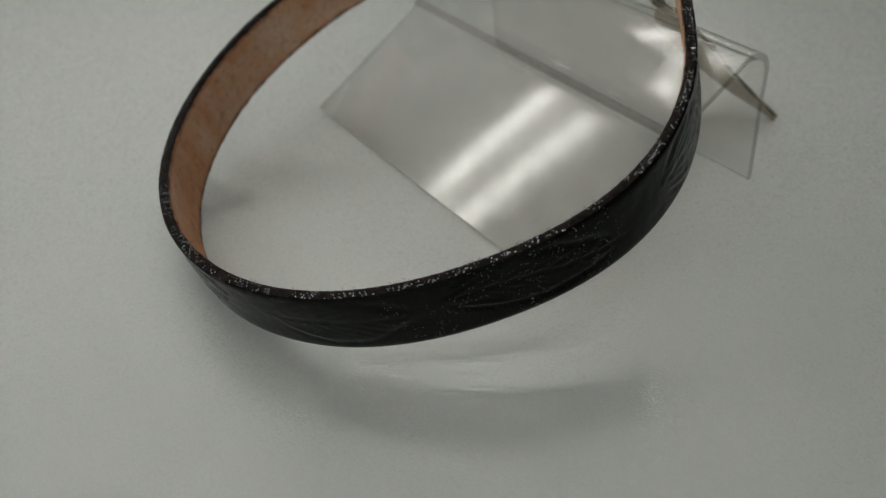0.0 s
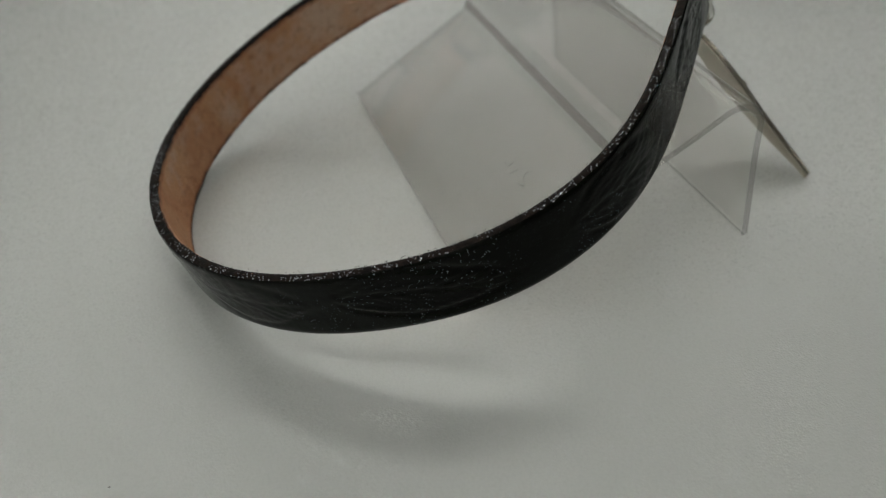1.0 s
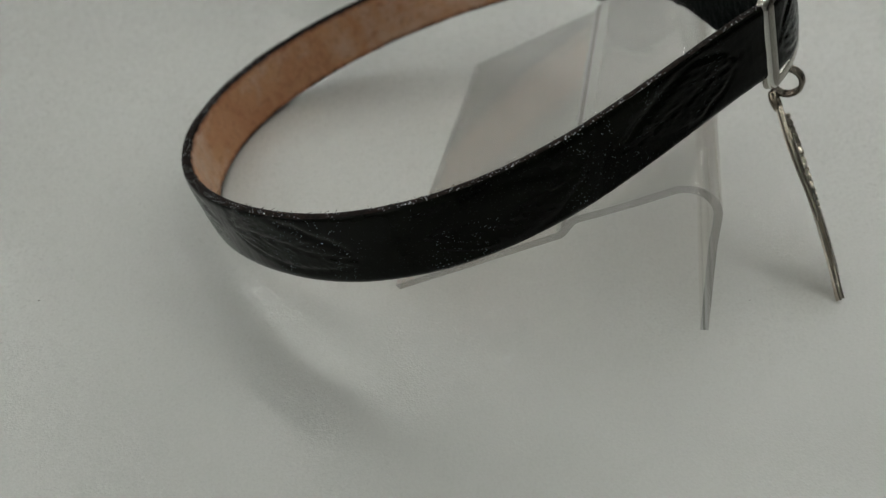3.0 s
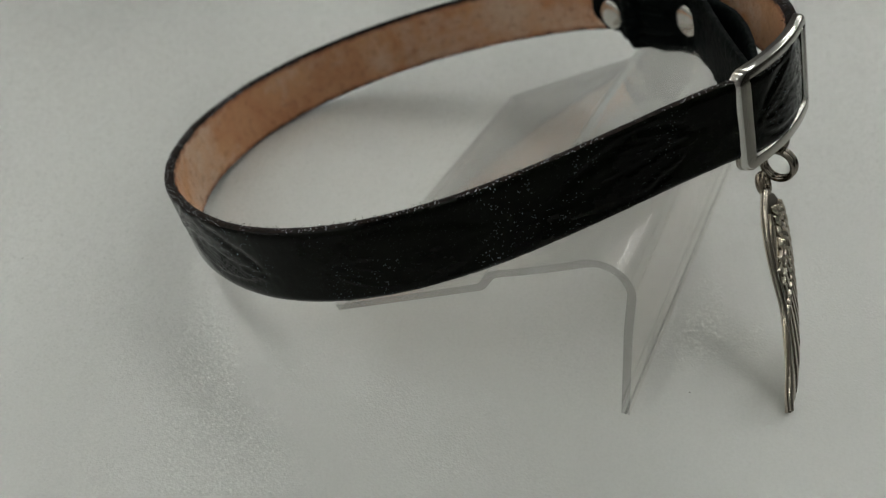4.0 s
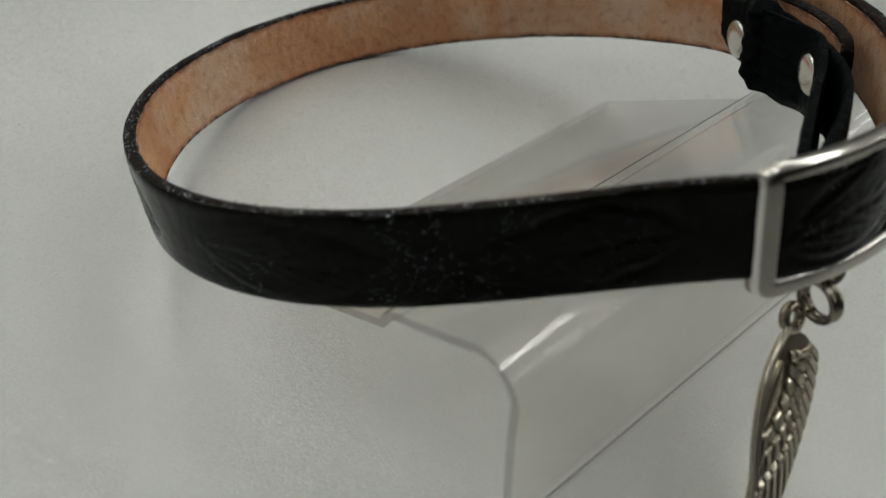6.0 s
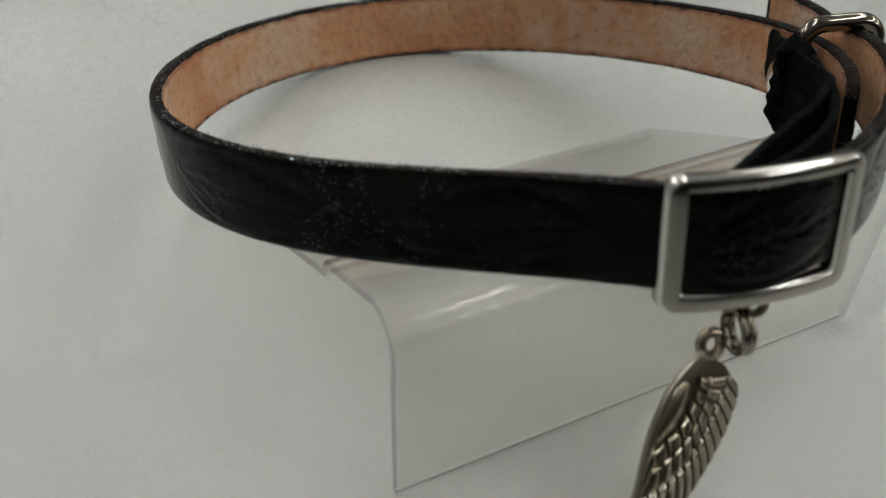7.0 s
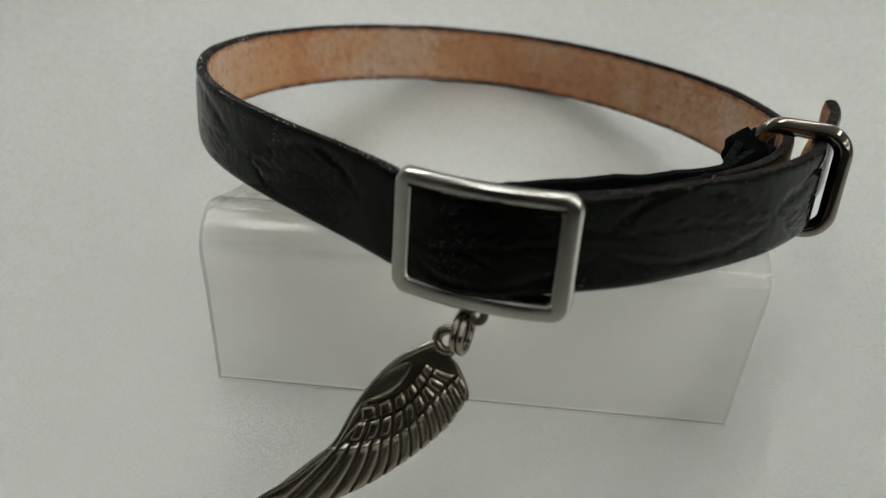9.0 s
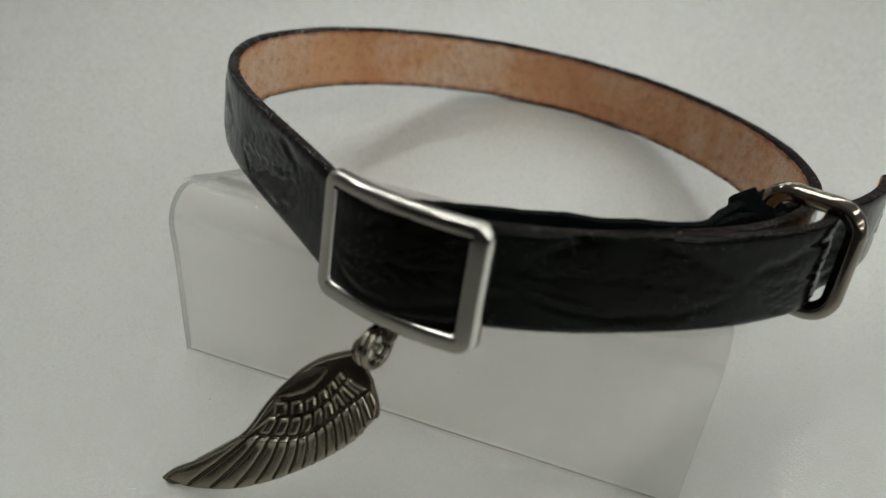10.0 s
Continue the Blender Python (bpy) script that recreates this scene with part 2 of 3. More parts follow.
def see_through(name, tint, body, share):
    """Partly clear, partly milky acrylic: sawn edges, and sharp bends with shade put into the tint."""
    m = material(name, body, 0.4)
    net = Net(m)
    net.set(Normal=net.bump(net.noise(net.spot(), 1800, 2.0), 0.3, 0.0003), Roughness=net.ramp(net.noise(net.spot(), 500, 3.0), (0.3, 0.3), (0.7, 0.55)))
    both = net.node("ShaderNodeMixShader", Fac=share)
    net.put(net.node("ShaderNodeBsdfTransparent", Color=(*tint, 1)).outputs[0], both.inputs[1])
    net.put(net.out.outputs[0], both.inputs[2])
    net.put(both.outputs[0], net.tree.nodes["Material Output"].inputs["Surface"])
    return m


sawn = see_through("sawn_acrylic_edge", (0.935, 0.935, 0.925), (0.34, 0.35, 0.34), 0.3)
smooth_edge = see_through("smooth_acrylic_edge", (0.935, 0.935, 0.93), (0.45, 0.45, 0.44), 0.10)
pale_edge = see_through("pale_acrylic_end", (0.96, 0.96, 0.95), (0.85, 0.86, 0.85), 0.7)
# the dark line along the sharp bend is shade put into the colour
shaded_bend = see_through("acrylic_bend_tinted_dark", (0.78, 0.76, 0.75), (0.14, 0.14, 0.14), 0.16)
clear_bend = see_through("bent_acrylic", (0.93, 0.925, 0.92), (0.4, 0.4, 0.4), 0.03)


def paint_of(name, dark, light):
    m = material(name, light, 0.8)
    net = Net(m)
    net.set(Base_Color=net.mix(net.noise(net.spot(), 2, 4.0), dark, light), Normal=net.bump(net.noise(net.spot(), 300, 3.0), 0.1, 0.001))
    return m


# tones of the unseen walls, chosen for what strap and metal reflect
grey_paint = paint_of("unseen_wall_grey", (0.26, 0.25, 0.25), (0.31, 0.30, 0.29))
pale_paint = paint_of("unseen_wall_pale", (0.50, 0.49, 0.48), (0.56, 0.55, 0.54))
dark_paint = paint_of("unseen_wall_dark", (0.06, 0.057, 0.053), (0.08, 0.076, 0.07))
plaster = material("white_plaster", (0.8, 0.8, 0.78), 0.8)
net = Net(plaster)
net.set(Base_Color=net.mix(net.noise(net.spot(), 3, 4.0), (0.76, 0.76, 0.74), (0.83, 0.83, 0.81)), Normal=net.bump(net.noise(net.spot(), 300, 3.0), 0.1, 0.001))
carpet = material("grey_floor", (0.25, 0.25, 0.25), 0.9)
net = Net(carpet)
net.set(Base_Color=net.mix(net.noise(net.spot(), 200, 4.0), (0.2, 0.2, 0.21), (0.3, 0.3, 0.3)))
dust = material("dark_dust", (0.05, 0.045, 0.04), 0.9)
tube_glass = material("fluorescent_tube_cover", (1, 1, 1), 0.5, 0.0, Emission_Strength=TUBE_GLOW)
tube_glass.node_tree.nodes["Principled BSDF"].inputs["Emission Color"].default_value = (*LAMP_TINT, 1)

# ---- room ----
tagged(part("tabletop", box(bmesh.new(), -0.60, 0.75, -0.55, 0.75, -0.03, 0, 0.002), laminate), "off-white laminate table top with a fine pebbled sheen", "table", kind="structure")
for x, y in ((-0.52, -0.47), (0.67, -0.47), (-0.52, 0.67), (0.67, 0.67)):
    tagged(part("table_leg", box(bmesh.new(), x - 0.025, x + 0.025, y - 0.025, y + 0.025, -0.72, -0.03, 0.003), plaster), "plain pale square table leg", "table leg", "table legs", kind="structure")
ROOM = (-4.2, 7.0, -4.6, 7.0)
TOP = 1.95
x0, x1, y0, y1 = ROOM
tagged(part("floor", box(bmesh.new(), x0, x1, y0, y1, -0.78, -0.72), carpet), "plain grey floor", "floor", kind="structure")
tagged(part("ceiling", box(bmesh.new(), x0, x1, y0, y1, TOP, TOP + 0.06), plaster), "plain white ceiling", "ceiling", kind="structure")
# added out of view; each wall's tone shapes the reflections and fill light
WALLS = (
    ("wall_west", (x0 - 0.06, x0, y0, y1), pale_paint, "unseen wall, made pale to brighten reflections"),
    ("wall_east", (x1, x1 + 0.06, y0, y1), grey_paint, "unseen wall, made grey to hold reflections down"),
    ("wall_south", (x0, x1, y0 - 0.06, y0), dark_paint, "unseen wall, made dark to keep the strap's reflections black"),
    ("wall_north", (x0, x1, y1, y1 + 0.06), pale_paint, "unseen wall, made pale to brighten reflections"),
)
for name, b, paint, label in WALLS:
    tagged(part(name, box(bmesh.new(), *b, -0.72, TOP), paint), label, "wall", kind="structure")


def ceiling_lamp(glass, label):
    """A batten with two bare tubes under a white housing."""
    lamp = tagged(empty("ceiling_lamp"), label, "lamp", "ceiling lamps")
    part("housing", box(bmesh.new(), -0.61, 0.61, -0.15, 0.15, -0.04, -0.001, 0.006), plaster, lamp)
    for y in (-0.085, 0.085):
        rod = [Vector((x, y, -0.072)) for x in (-0.585, -0.2, 0.2, 0.585)]
        part("tube", tube(bmesh.new(), rod, 0.019, sides=14), glass, lamp, "glowing fluorescent tube", sharp=60)
        for x in (-0.597, 0.597):
            part("socket", box(bmesh.new(), x - 0.011, x + 0.011, y - 0.022, y + 0.022, -0.096, -0.04, 0.003), plaster, lamp)
    return lamp


# rows of battens that run at 60 degrees across the room
first = ceiling_lamp(tube_glass, "unseen white ceiling batten with two bright fluorescent tubes")
first.matrix_basis = pose(*LAMP_SPOTS[0], TOP, 0, 0, 60)
for x, y in LAMP_SPOTS[1:]:
    copy_thing(first, pose(x, y, TOP, 0, 0, 60))

# ---- acrylic display stand ----
HALF, SHEET = 0.0481, 0.0016


def stand_profile():
    """The middle line of the bent sheet in the y-z plane, in metres."""
    pts = [(0.2, 0.2), (1.5, 12), (2.6, 22)]
    for q in range(15):
        a = radians(175 - 112 * q / 14)
        pts.append((8.8 + 5.8 * math.cos(a), 28.9 + 5.8 * math.sin(a)))
    pts += [(17.7, 30.4), (24.0, 27.0)]
    for q in range(13):
        x = 26.8 + 5.6 * q / 12
        pts.append((x, 25.6 - 0.58 * (x - 26.8) - 2.7 * smoothstep(28.4, 31.0, x)))
    pts += [(48.3, 10.2), (64.2, 0.6)]
    return [Vector((y / 1000, z / 1000)) for y, z in pts]


def stand_ring(x):
    mid = stand_profile()
    left, right = [], []
    for i, q in enumerate(mid):
        d = (mid[min(i + 1, len(mid) - 1)] - mid[max(i - 1, 0)]).normalized()
        side = Vector((-d.y, d.x)) * SHEET / 2
        left.append(q + side)
        right.append(q - side)
    return [Vector((x, q.x, max(q.y, 0.0001))) for q in left + right[::-1]]


stand = tagged(empty("display_stand"), "clear bent acrylic display stand on the table", "display stand")
stand.matrix_basis = pose(0.0013, 0.0008, 0, 0, 0, 1.0)


def stand_faces():
    """The two broad faces of the bent sheet."""
    bm = bmesh.new()
    rings = [[bm.verts.new(q) for q in stand_ring(x)] for x in (-HALF, HALF)]
    n = len(rings[0])
    for i in range(n):
        if i not in (n // 2 - 1, n - 1):
            face = bm.faces.new((rings[0][i], rings[1][i], rings[1][(i + 1) % n], rings[0][(i + 1) % n]))
            mid = face.calc_center_median()
            # a thin face carries the painted dark line; the steep ones lose their gloss
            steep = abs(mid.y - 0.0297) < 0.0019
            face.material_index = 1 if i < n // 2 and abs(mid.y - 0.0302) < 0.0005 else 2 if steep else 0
    return bm


def stand_side(x):
    """A sawn side edge, as wide as the sheet is thick."""
    bm = bmesh.new()
    ring = [bm.verts.new(q) for q in stand_ring(x)]
    n = len(ring)
    for i in range(n // 2 - 1):
        quad = (ring[i], ring[i + 1], ring[n - 2 - i], ring[n - 1 - i])
        bm.faces.new(quad if x > 0 else quad[::-1])
    return bm


def stand_foot(last):
    """The sawn end that stands on the table."""
    bm = bmesh.new()
    a, b = stand_ring(-HALF), stand_ring(HALF)
    n = len(a)
    i, j = (n // 2 - 1, n // 2) if last else (n - 1, 0)
    lo, hi = (0.0, 1.0) if last else (0.35, 0.65)
    bm.faces.new([bm.verts.new(q) for q in (a[i].lerp(a[j], lo), b[i].lerp(b[j], lo), b[i].lerp(b[j], hi), a[i].lerp(a[j], hi))])
    return bm


sheet = part("bent_sheet", stand_faces(), (acrylic, shaded_bend, clear_bend), stand, "clear acrylic sheet", sharp=50)
for x in (-HALF, HALF):
    part("side_edge", stand_side(x), sawn if x < 0 else smooth_edge, sheet, "greyish sawn acrylic edge")
for last in (False, True):
    part("foot_edge", stand_foot(last), pale_edge if last else sawn, sheet, "greyish sawn acrylic edge")

def scuff_marks():
    """Fine dark scribbles rubbed into the sloping face."""
    dice = random.Random(8)
    bm = bmesh.new()
    for x, y, n in ((-15.5, 45.8, 3), (-17.8, 44.6, 2), (-20.6, 44.8, 4), (-24.6, 44.9, 4), (-24.9, 46.4, 3), (-15.0, 56.4, 2), (-18.0, 53.6, 2), (-32.6, 57.2, 2), (-35.4, 50.2, 2)):
        way = dice.uniform(0, 6.28)
        pts = [Vector((x - 1.3, y))]
        for _ in range(n):
            way += dice.uniform(-1.5, 1.5)
            pts.append(pts[-1] + dice.uniform(0.4, 0.9) * Vector((math.cos(way), math.sin(way))))
        tube(bm, [mm(p.x, p.y, 10.2 - 0.604 * (p.y - 48.3) + 0.97) for p in pts], 0.00005, sides=4)
    return bm


tagged(part("scuff_marks", scuff_marks(), dust, sheet, "fine dark scribbled scuffs"), kind="stuff")

# ---- collar ----
SLOPE = radians(17)
NRM = Vector((0, math.sin(SLOPE), math.cos(SLOPE)))
E1 = Vector((1, 0, 0))
E2 = Vector((0, math.cos(SLOPE), -math.sin(SLOPE)))
MID = mm(0, 52, 0)
WIDTH, THICK = 15.3, 2.5


def place(u, v, h):
    """A point of the collar's leaning plane, in millimetres, as a place in the room."""
    return MID + (u * E1 + v * E2 + h * NRM) / 1000


# radius of the strap's outer face every 24 degrees from its riveted end to its tail, and the height of its top edge every 40
radius_at = spline(range(-62, 371, 24), (64.46, 63.8, 62.04, 59.58, 59.65, 61.78, 64.96, 67.02, 67.14, 66.15, 65.57, 61.64, 58.28, 62.6, 72.98, 70.88, 69.6, 68.4, 70.6))
lift_at = spline(range(-74, 407, 40), (35.03, 34.94, 34.27, 33.92, 34.68, 35.67, 36.54, 35.99, 36.14, 37.14, 36.88, 37.4, 39.5))


def strap_point(deg):
    """Plan place and top height of the strap's outer face; it is drawn outward a little where the slider holds it, and its tail springs out past the metal loop."""
    held = math.exp(-(((deg - 268) / 9) ** 2))
    sprung = 4.2 * smoothstep(335, 362, deg) + 0.5 * math.exp(-(((deg - 328) / 5) ** 2)) - 0.8 * math.exp(-(((deg - 338) / 4.5) ** 2))
    r, a = radius_at(deg) + 0.8 * held + sprung, radians(deg)
    return r * math.cos(a), r * math.sin(a), lift_at(deg) - 1.8 * held


def along(points, step):
    """Even steps along a plan path: rows of (length so far, u, v, h, way u, way v)."""
    pts = [Vector(p) for p in points]
    dist = [0.0]
    for a, b in zip(pts, pts[1:]):
        dist.append(dist[-1] + (b - a).length)
    n = int(dist[-1] / step)
    rows, j = [], 0
    for i in range(n + 1):
        s = dist[-1] * i / n
        while j < len(pts) - 2 and dist[j + 1] < s:
            j += 1
        q = (s - dist[j]) / (dist[j + 1] - dist[j])
        rows.append((s, pts[j].lerp(pts[j + 1], q)))
    out = []
    for i, (s, p) in enumerate(rows):
        a, b = rows[max(i - 2, 0)][1], rows[min(i + 2, len(rows) - 1)][1]
        w = Vector((b.x - a.x, b.y - a.y)).normalized()
        out.append((s, p.x, p.y, p.z, w.x, w.y))
    return out


def emboss(s, w):
    """Depth in mm of the leaves pressed into the grain side; s along, w down from the top edge."""
    depth = 0.0
    k = math.floor(s / 39)
    for leaf in (k - 1, k, k + 1):
        dice = random.Random(leaf + 40)
        lean, flip = dice.uniform(-0.16, 0.16), dice.choice((-1, 1))
        x = (s - (leaf + 0.5) * 39 - dice.uniform(-6, 6)) / dice.uniform(13, 19) * flip
        firm, bow = dice.uniform(0.45, 1.15), dice.uniform(-0.45, 0.45)
        if abs(x) > 1.15:
            continue
        y = (w - WIDTH / 2 - dice.uniform(-1.2, 1.2)) / dice.uniform(5.0, 7.2) - lean * x * 2 - bow * (x * x - 0.4) - 0.14 * math.sin(2.2 * x)
        y += 0.10 * noise.noise(Vector((s / 4.5, w / 4, leaf * 3.1)))
        body = 0.95 * max(1 - x * x, 0) ** 0.75 * (1 - 0.25 * x)
        inside = smoothstep(-0.12, 0.18, body - abs(y))
        depth += 0.20 * firm * math.exp(-(((abs(y) - body) / (0.08 if y > 0 else 0.16)) ** 2)) * smoothstep(0, 0.4, 1.1 - abs(x))
        depth += 0.22 * firm * inside * math.exp(-((y / 0.07) ** 2)) * smoothstep(-1.0, -0.8, x)
        for j in range(-4, 3):
            line = (x - 0.27 * j) - 1.25 * abs(y) ** 1.15
            depth += 0.16 * firm * inside * math.exp(-((line / 0.075) ** 2)) * smoothstep(0.05, 0.2, abs(y))
        depth -= 0.10 * inside
    n = noise.noise(Vector((s / 11, w / 6, 1.7))) * 0.13 + noise.noise(Vector((s / 3.2, w / 2.6, 5.1))) * 0.035 + noise.noise(Vector((s / 7 + w / 5, w / 1.8, 2.2))) * 0.03
    border = min(smoothstep(0, 1.6, w), smoothstep(0, 1.6, WIDTH - w))
    return (1.75 * max(min(depth, 0.5), -0.2) + n) * border


def pinched(left, w):
    """How far the strap hollows inward, across its width, where it passes the loop's outer bar; left is the length up to its tail."""
    return 1.5 * math.exp(-(((left - 31) / 4) ** 2)) * math.sin(math.pi * min(max(w / WIDTH, 0), 1))


def edge_row(w, c):
    """Whether a point of the strap's section lies on its cut edges."""
    return min(w, WIDTH - w) < 0.4


def strap_mesh():
    rows = along([strap_point(d) for d in np.arange(-53, 362.6, 1.5)], 0.45)
    total = rows[-1][0]
    rings, flat = [], []
    ny = 26
    for s, u, v, h, wu, wv in rows:
        ou, ov = wv, -wu
        end = min(smoothstep(-0.1, 2.2, s), smoothstep(-0.1, 2.2, total - s))
        squeeze = 2.2 * (1 - math.sqrt(max(1 - (1 - end) ** 2, 0)))
        uneven = 0.12 * noise.noise(Vector((s / 14, 0, 3)))
        section = []
        for i in range(ny + 1):
            w = WIDTH * i / ny
            edge = min(w, WIDTH - w)
            rounding = 0.35 * (1 - smoothstep(0, 1.1, edge)) ** 2
            section.append((w, -rounding - emboss(s + 9.7, w)))
        body = THICK - 0.25
        section += [(WIDTH + 0.12, -1.1), (WIDTH + 0.05, -1.7), (WIDTH - 0.25, -body), (0.25, -body), (-0.05, -1.7), (-0.12, -1.1)]
        ring = []
        for w, c in section:
            ragged = 0.08 * noise.noise(Vector((s / 0.7, w, c + 3))) if edge_row(w, c) else 0
            c -= pinched(total - s, w)
            wob = uneven + 0.07 * noise.noise(Vector((s / 1.7, w / 3, c + 9))) + ragged
            ww = squeeze + w * (WIDTH - 2 * squeeze) / WIDTH
            ring.append(place(u + ou * (c + wob * 0.5), v + ov * (c + wob * 0.5), h - ww + wob))
            flat.append((s / 1000, w / 1000, 0.0))
        rings.append(ring)
    return skin(bmesh.new(), rings, material=lambda i: 0 if 0 <= i < ny else 1), flat


def lining_mesh():
    rows = along([strap_point(d) for d in np.arange(-52.5, 362.1, 1.5)], 0.8)
    rings, flat = [], []
    for s, u, v, h, wu, wv in rows:
        ou, ov = wv, -wu
        lo = 0.7 + 0.2 * noise.noise(Vector((s / 2.2, 1, 0))) + 0.1 * noise.noise(Vector((s / 0.9, 7, 0)))
        hi = WIDTH - 0.38 + 0.22 * noise.noise(Vector((s / 2.8, 4, 2))) + 0.12 * noise.noise(Vector((s / 0.8, 3, 0)))
        ring = []
        for w, c in [(lo, -THICK + 0.3)] + [(lo + (hi - lo) * i / 9, -THICK - 0.05 * noise.noise(Vector((s / 2.5, i * 0.7, 8)))) for i in range(10)] + [(hi, -THICK + 0.3)]:
            c -= pinched(rows[-1][0] - s, w)
            ring.append(place(u + ou * c, v + ov * c, h - w))
            flat.append((s / 1000, w / 1000, 0.5))
        rings.append(ring)
    return skin(bmesh.new(), rings), flat


collar = tagged(empty("collar"), "dark glossy leather collar with tan inside, leaning on a clear stand", "collar")
bm, flat = strap_mesh()
strap = part("strap", bm, (patent, edge_ink), collar, "dark embossed patent leather strap with glitter dust", flat=flat, sharp=60)
bm, flat = lining_mesh()
part("lining", bm, suede, strap, "stained tan flesh side of the leather", flat=flat, sharp=60)


def stray_fibres():
    """Short leather hairs along the inner top edge."""
    dice = random.Random(5)
    bm = bmesh.new()
    for _ in range(230):
        deg = dice.uniform(60, 330)
        u, v, h = strap_point(deg)
        k = 1 - (THICK - dice.uniform(0.0, 0.5)) / math.hypot(u, v)
        root = Vector((u * k, v * k, h - 0.1))
        lean = Vector((dice.gauss(0, 0.5), dice.gauss(0, 0.5), dice.uniform(0.15, 0.8)))
        size = dice.uniform(0.35, 0.9)
        pts = [root + lean * size * q + Vector((0, 0, -0.3 * size * q * q)) for q in (0, 0.5, 1)]
        tube(bm, [place(*q) for q in pts], 0.000045, sides=3)
    return bm


tagged(part("stray_fibre", stray_fibres(), edge_ink, strap, "short stray leather fibres"), kind="stuff")

# slider buckle round the strap
BUCKLE = (1.3, -70.0, 27.0)
BT, BN = Vector((0.975, -0.222)), Vector((-0.222, -0.975))


def on_buckle(a, b, c):
    """a along the strap, b up, c outward, in millimetres from the buckle's middle; the frame is arched."""
    c += 2.0 * (1 - (a / 13.5) ** 2)
    q = Vector(BUCKLE[:2]) + BT * a + BN * c
    return place(q.x, q.y, BUCKLE[2] + b)


def rounded_rect(ha, hb, r, n=7, side=6):
    """Points and outward directions round a rectangle with round corners."""
    out = []
    for ca, cb, start in ((ha - r, hb - r, 0), (-(ha - r), hb - r, 90), (-(ha - r), -(hb - r), 180), (ha - r, -(hb - r), 270)):
        for i in range(n + 1):
            q = radians(start + 90 * i / n)
            out.append((Vector((ca + r * math.cos(q), cb + r * math.sin(q))), Vector((math.cos(q), math.sin(q)))))
    full = []
    for (p, d), (p2, d2) in zip(out, out[1:] + out[:1]):
        full.append((p, d))
        if (p2 - p).length > 2:
            full += [(p.lerp(p2, i / side), d) for i in range(1, side)]
    return full


def buckle_mesh():
    rings = []
    for p, d in rounded_rect(14.2, 10.2, 2.6):
        wide = 3.2 * abs(d.x) ** 1.5 + (2.3 if d.y > 0 else 3.2) * abs(d.y) ** 1.5
        ring = []
        back = -1.5 - 1.6 * max(-d.y, 0) ** 2
        for across, c in ((0.0, -1.5), (0.0, -0.5), (0.025, -0.12), (0.08, 0.22), (0.15, 0.43), (0.23, 0.53), (0.80, 0.6), (0.86, 0.54), (0.93, 0.33), (0.985, -0.02), (1.0, -0.4), (1.0, back)):
            q = p - d * (wide * across)
            ring.append(on_buckle(q.x, q.y, c - 0.1))
        rings.append(ring)
    return skin(bmesh.new(), rings, closed=True, material=lambda i: 1 if i in (1, 2, 3, 7, 8, 9) else 0)


slider = part("slider_buckle", buckle_mesh(), (satin, chrome), collar, "satin nickel rectangular slider buckle", sharp=30)
lug = [on_buckle(0.3 + 1.3 * math.cos(q), -10.7 + 1.7 * math.sin(q), -1.6 + 0.4 * math.cos(q)) for q in (2 * math.pi * i / 20 for i in range(20))]
part("hanging_loop", tube(bmesh.new(), lug, 0.00065, closed=True, sides=10), recess, slider, "small dark loop under the buckle")

# rectangular metal loop that the strap's tail goes through
LOOP_MID = Vector((57.1, -29.8))
LOOP_WAY = Vector((math.cos(radians(-18)), math.sin(radians(-18))))


def loop_mesh():
    path = [place(*(LOOP_MID + p.x * LOOP_WAY), 29.0 + p.y) for p, d in rounded_rect(7.4, 9.4, 4.0, 8, 4)]
    return tube(bmesh.new(), path, 0.00165, closed=True, sides=20)


part("metal_loop", loop_mesh(), polished, collar, "polished nickel rectangular loop")

# black leather tab inside the strap, bulging round the metal loop
TAB = ((-4, -66), (5, -61.4), (14, -57), (22, -53.2), (29.5, -49.8), (34.8, -46.6), (39.9, -42.8), (42.4, -36.6), (44.8, -30.8), (46.4, -26.4), (49.0, -24.2), (51.2, -22.6), (52.9, -20.0), (54.5, -17.0), (56.2, -13.2))
BACK_PLY = ((0, -66.2), (8, -63.8), (16, -61), (24, -57.2), (31, -52.2), (36.5, -46.8), (41.2, -40.6), (45.4, -34.4), (49.4, -29), (53.2, -24.2))


def tab_path(points):
    n = len(points)
    u, v = spline(range(n), [p[0] for p in points]), spline(range(n), [p[1] for p in points])
    return u, v, [(u(i / 8), v(i / 8), 35.0) for i in range(8 * (n - 1) + 1)]


tab_u, tab_v, inner_ply = tab_path(TAB)


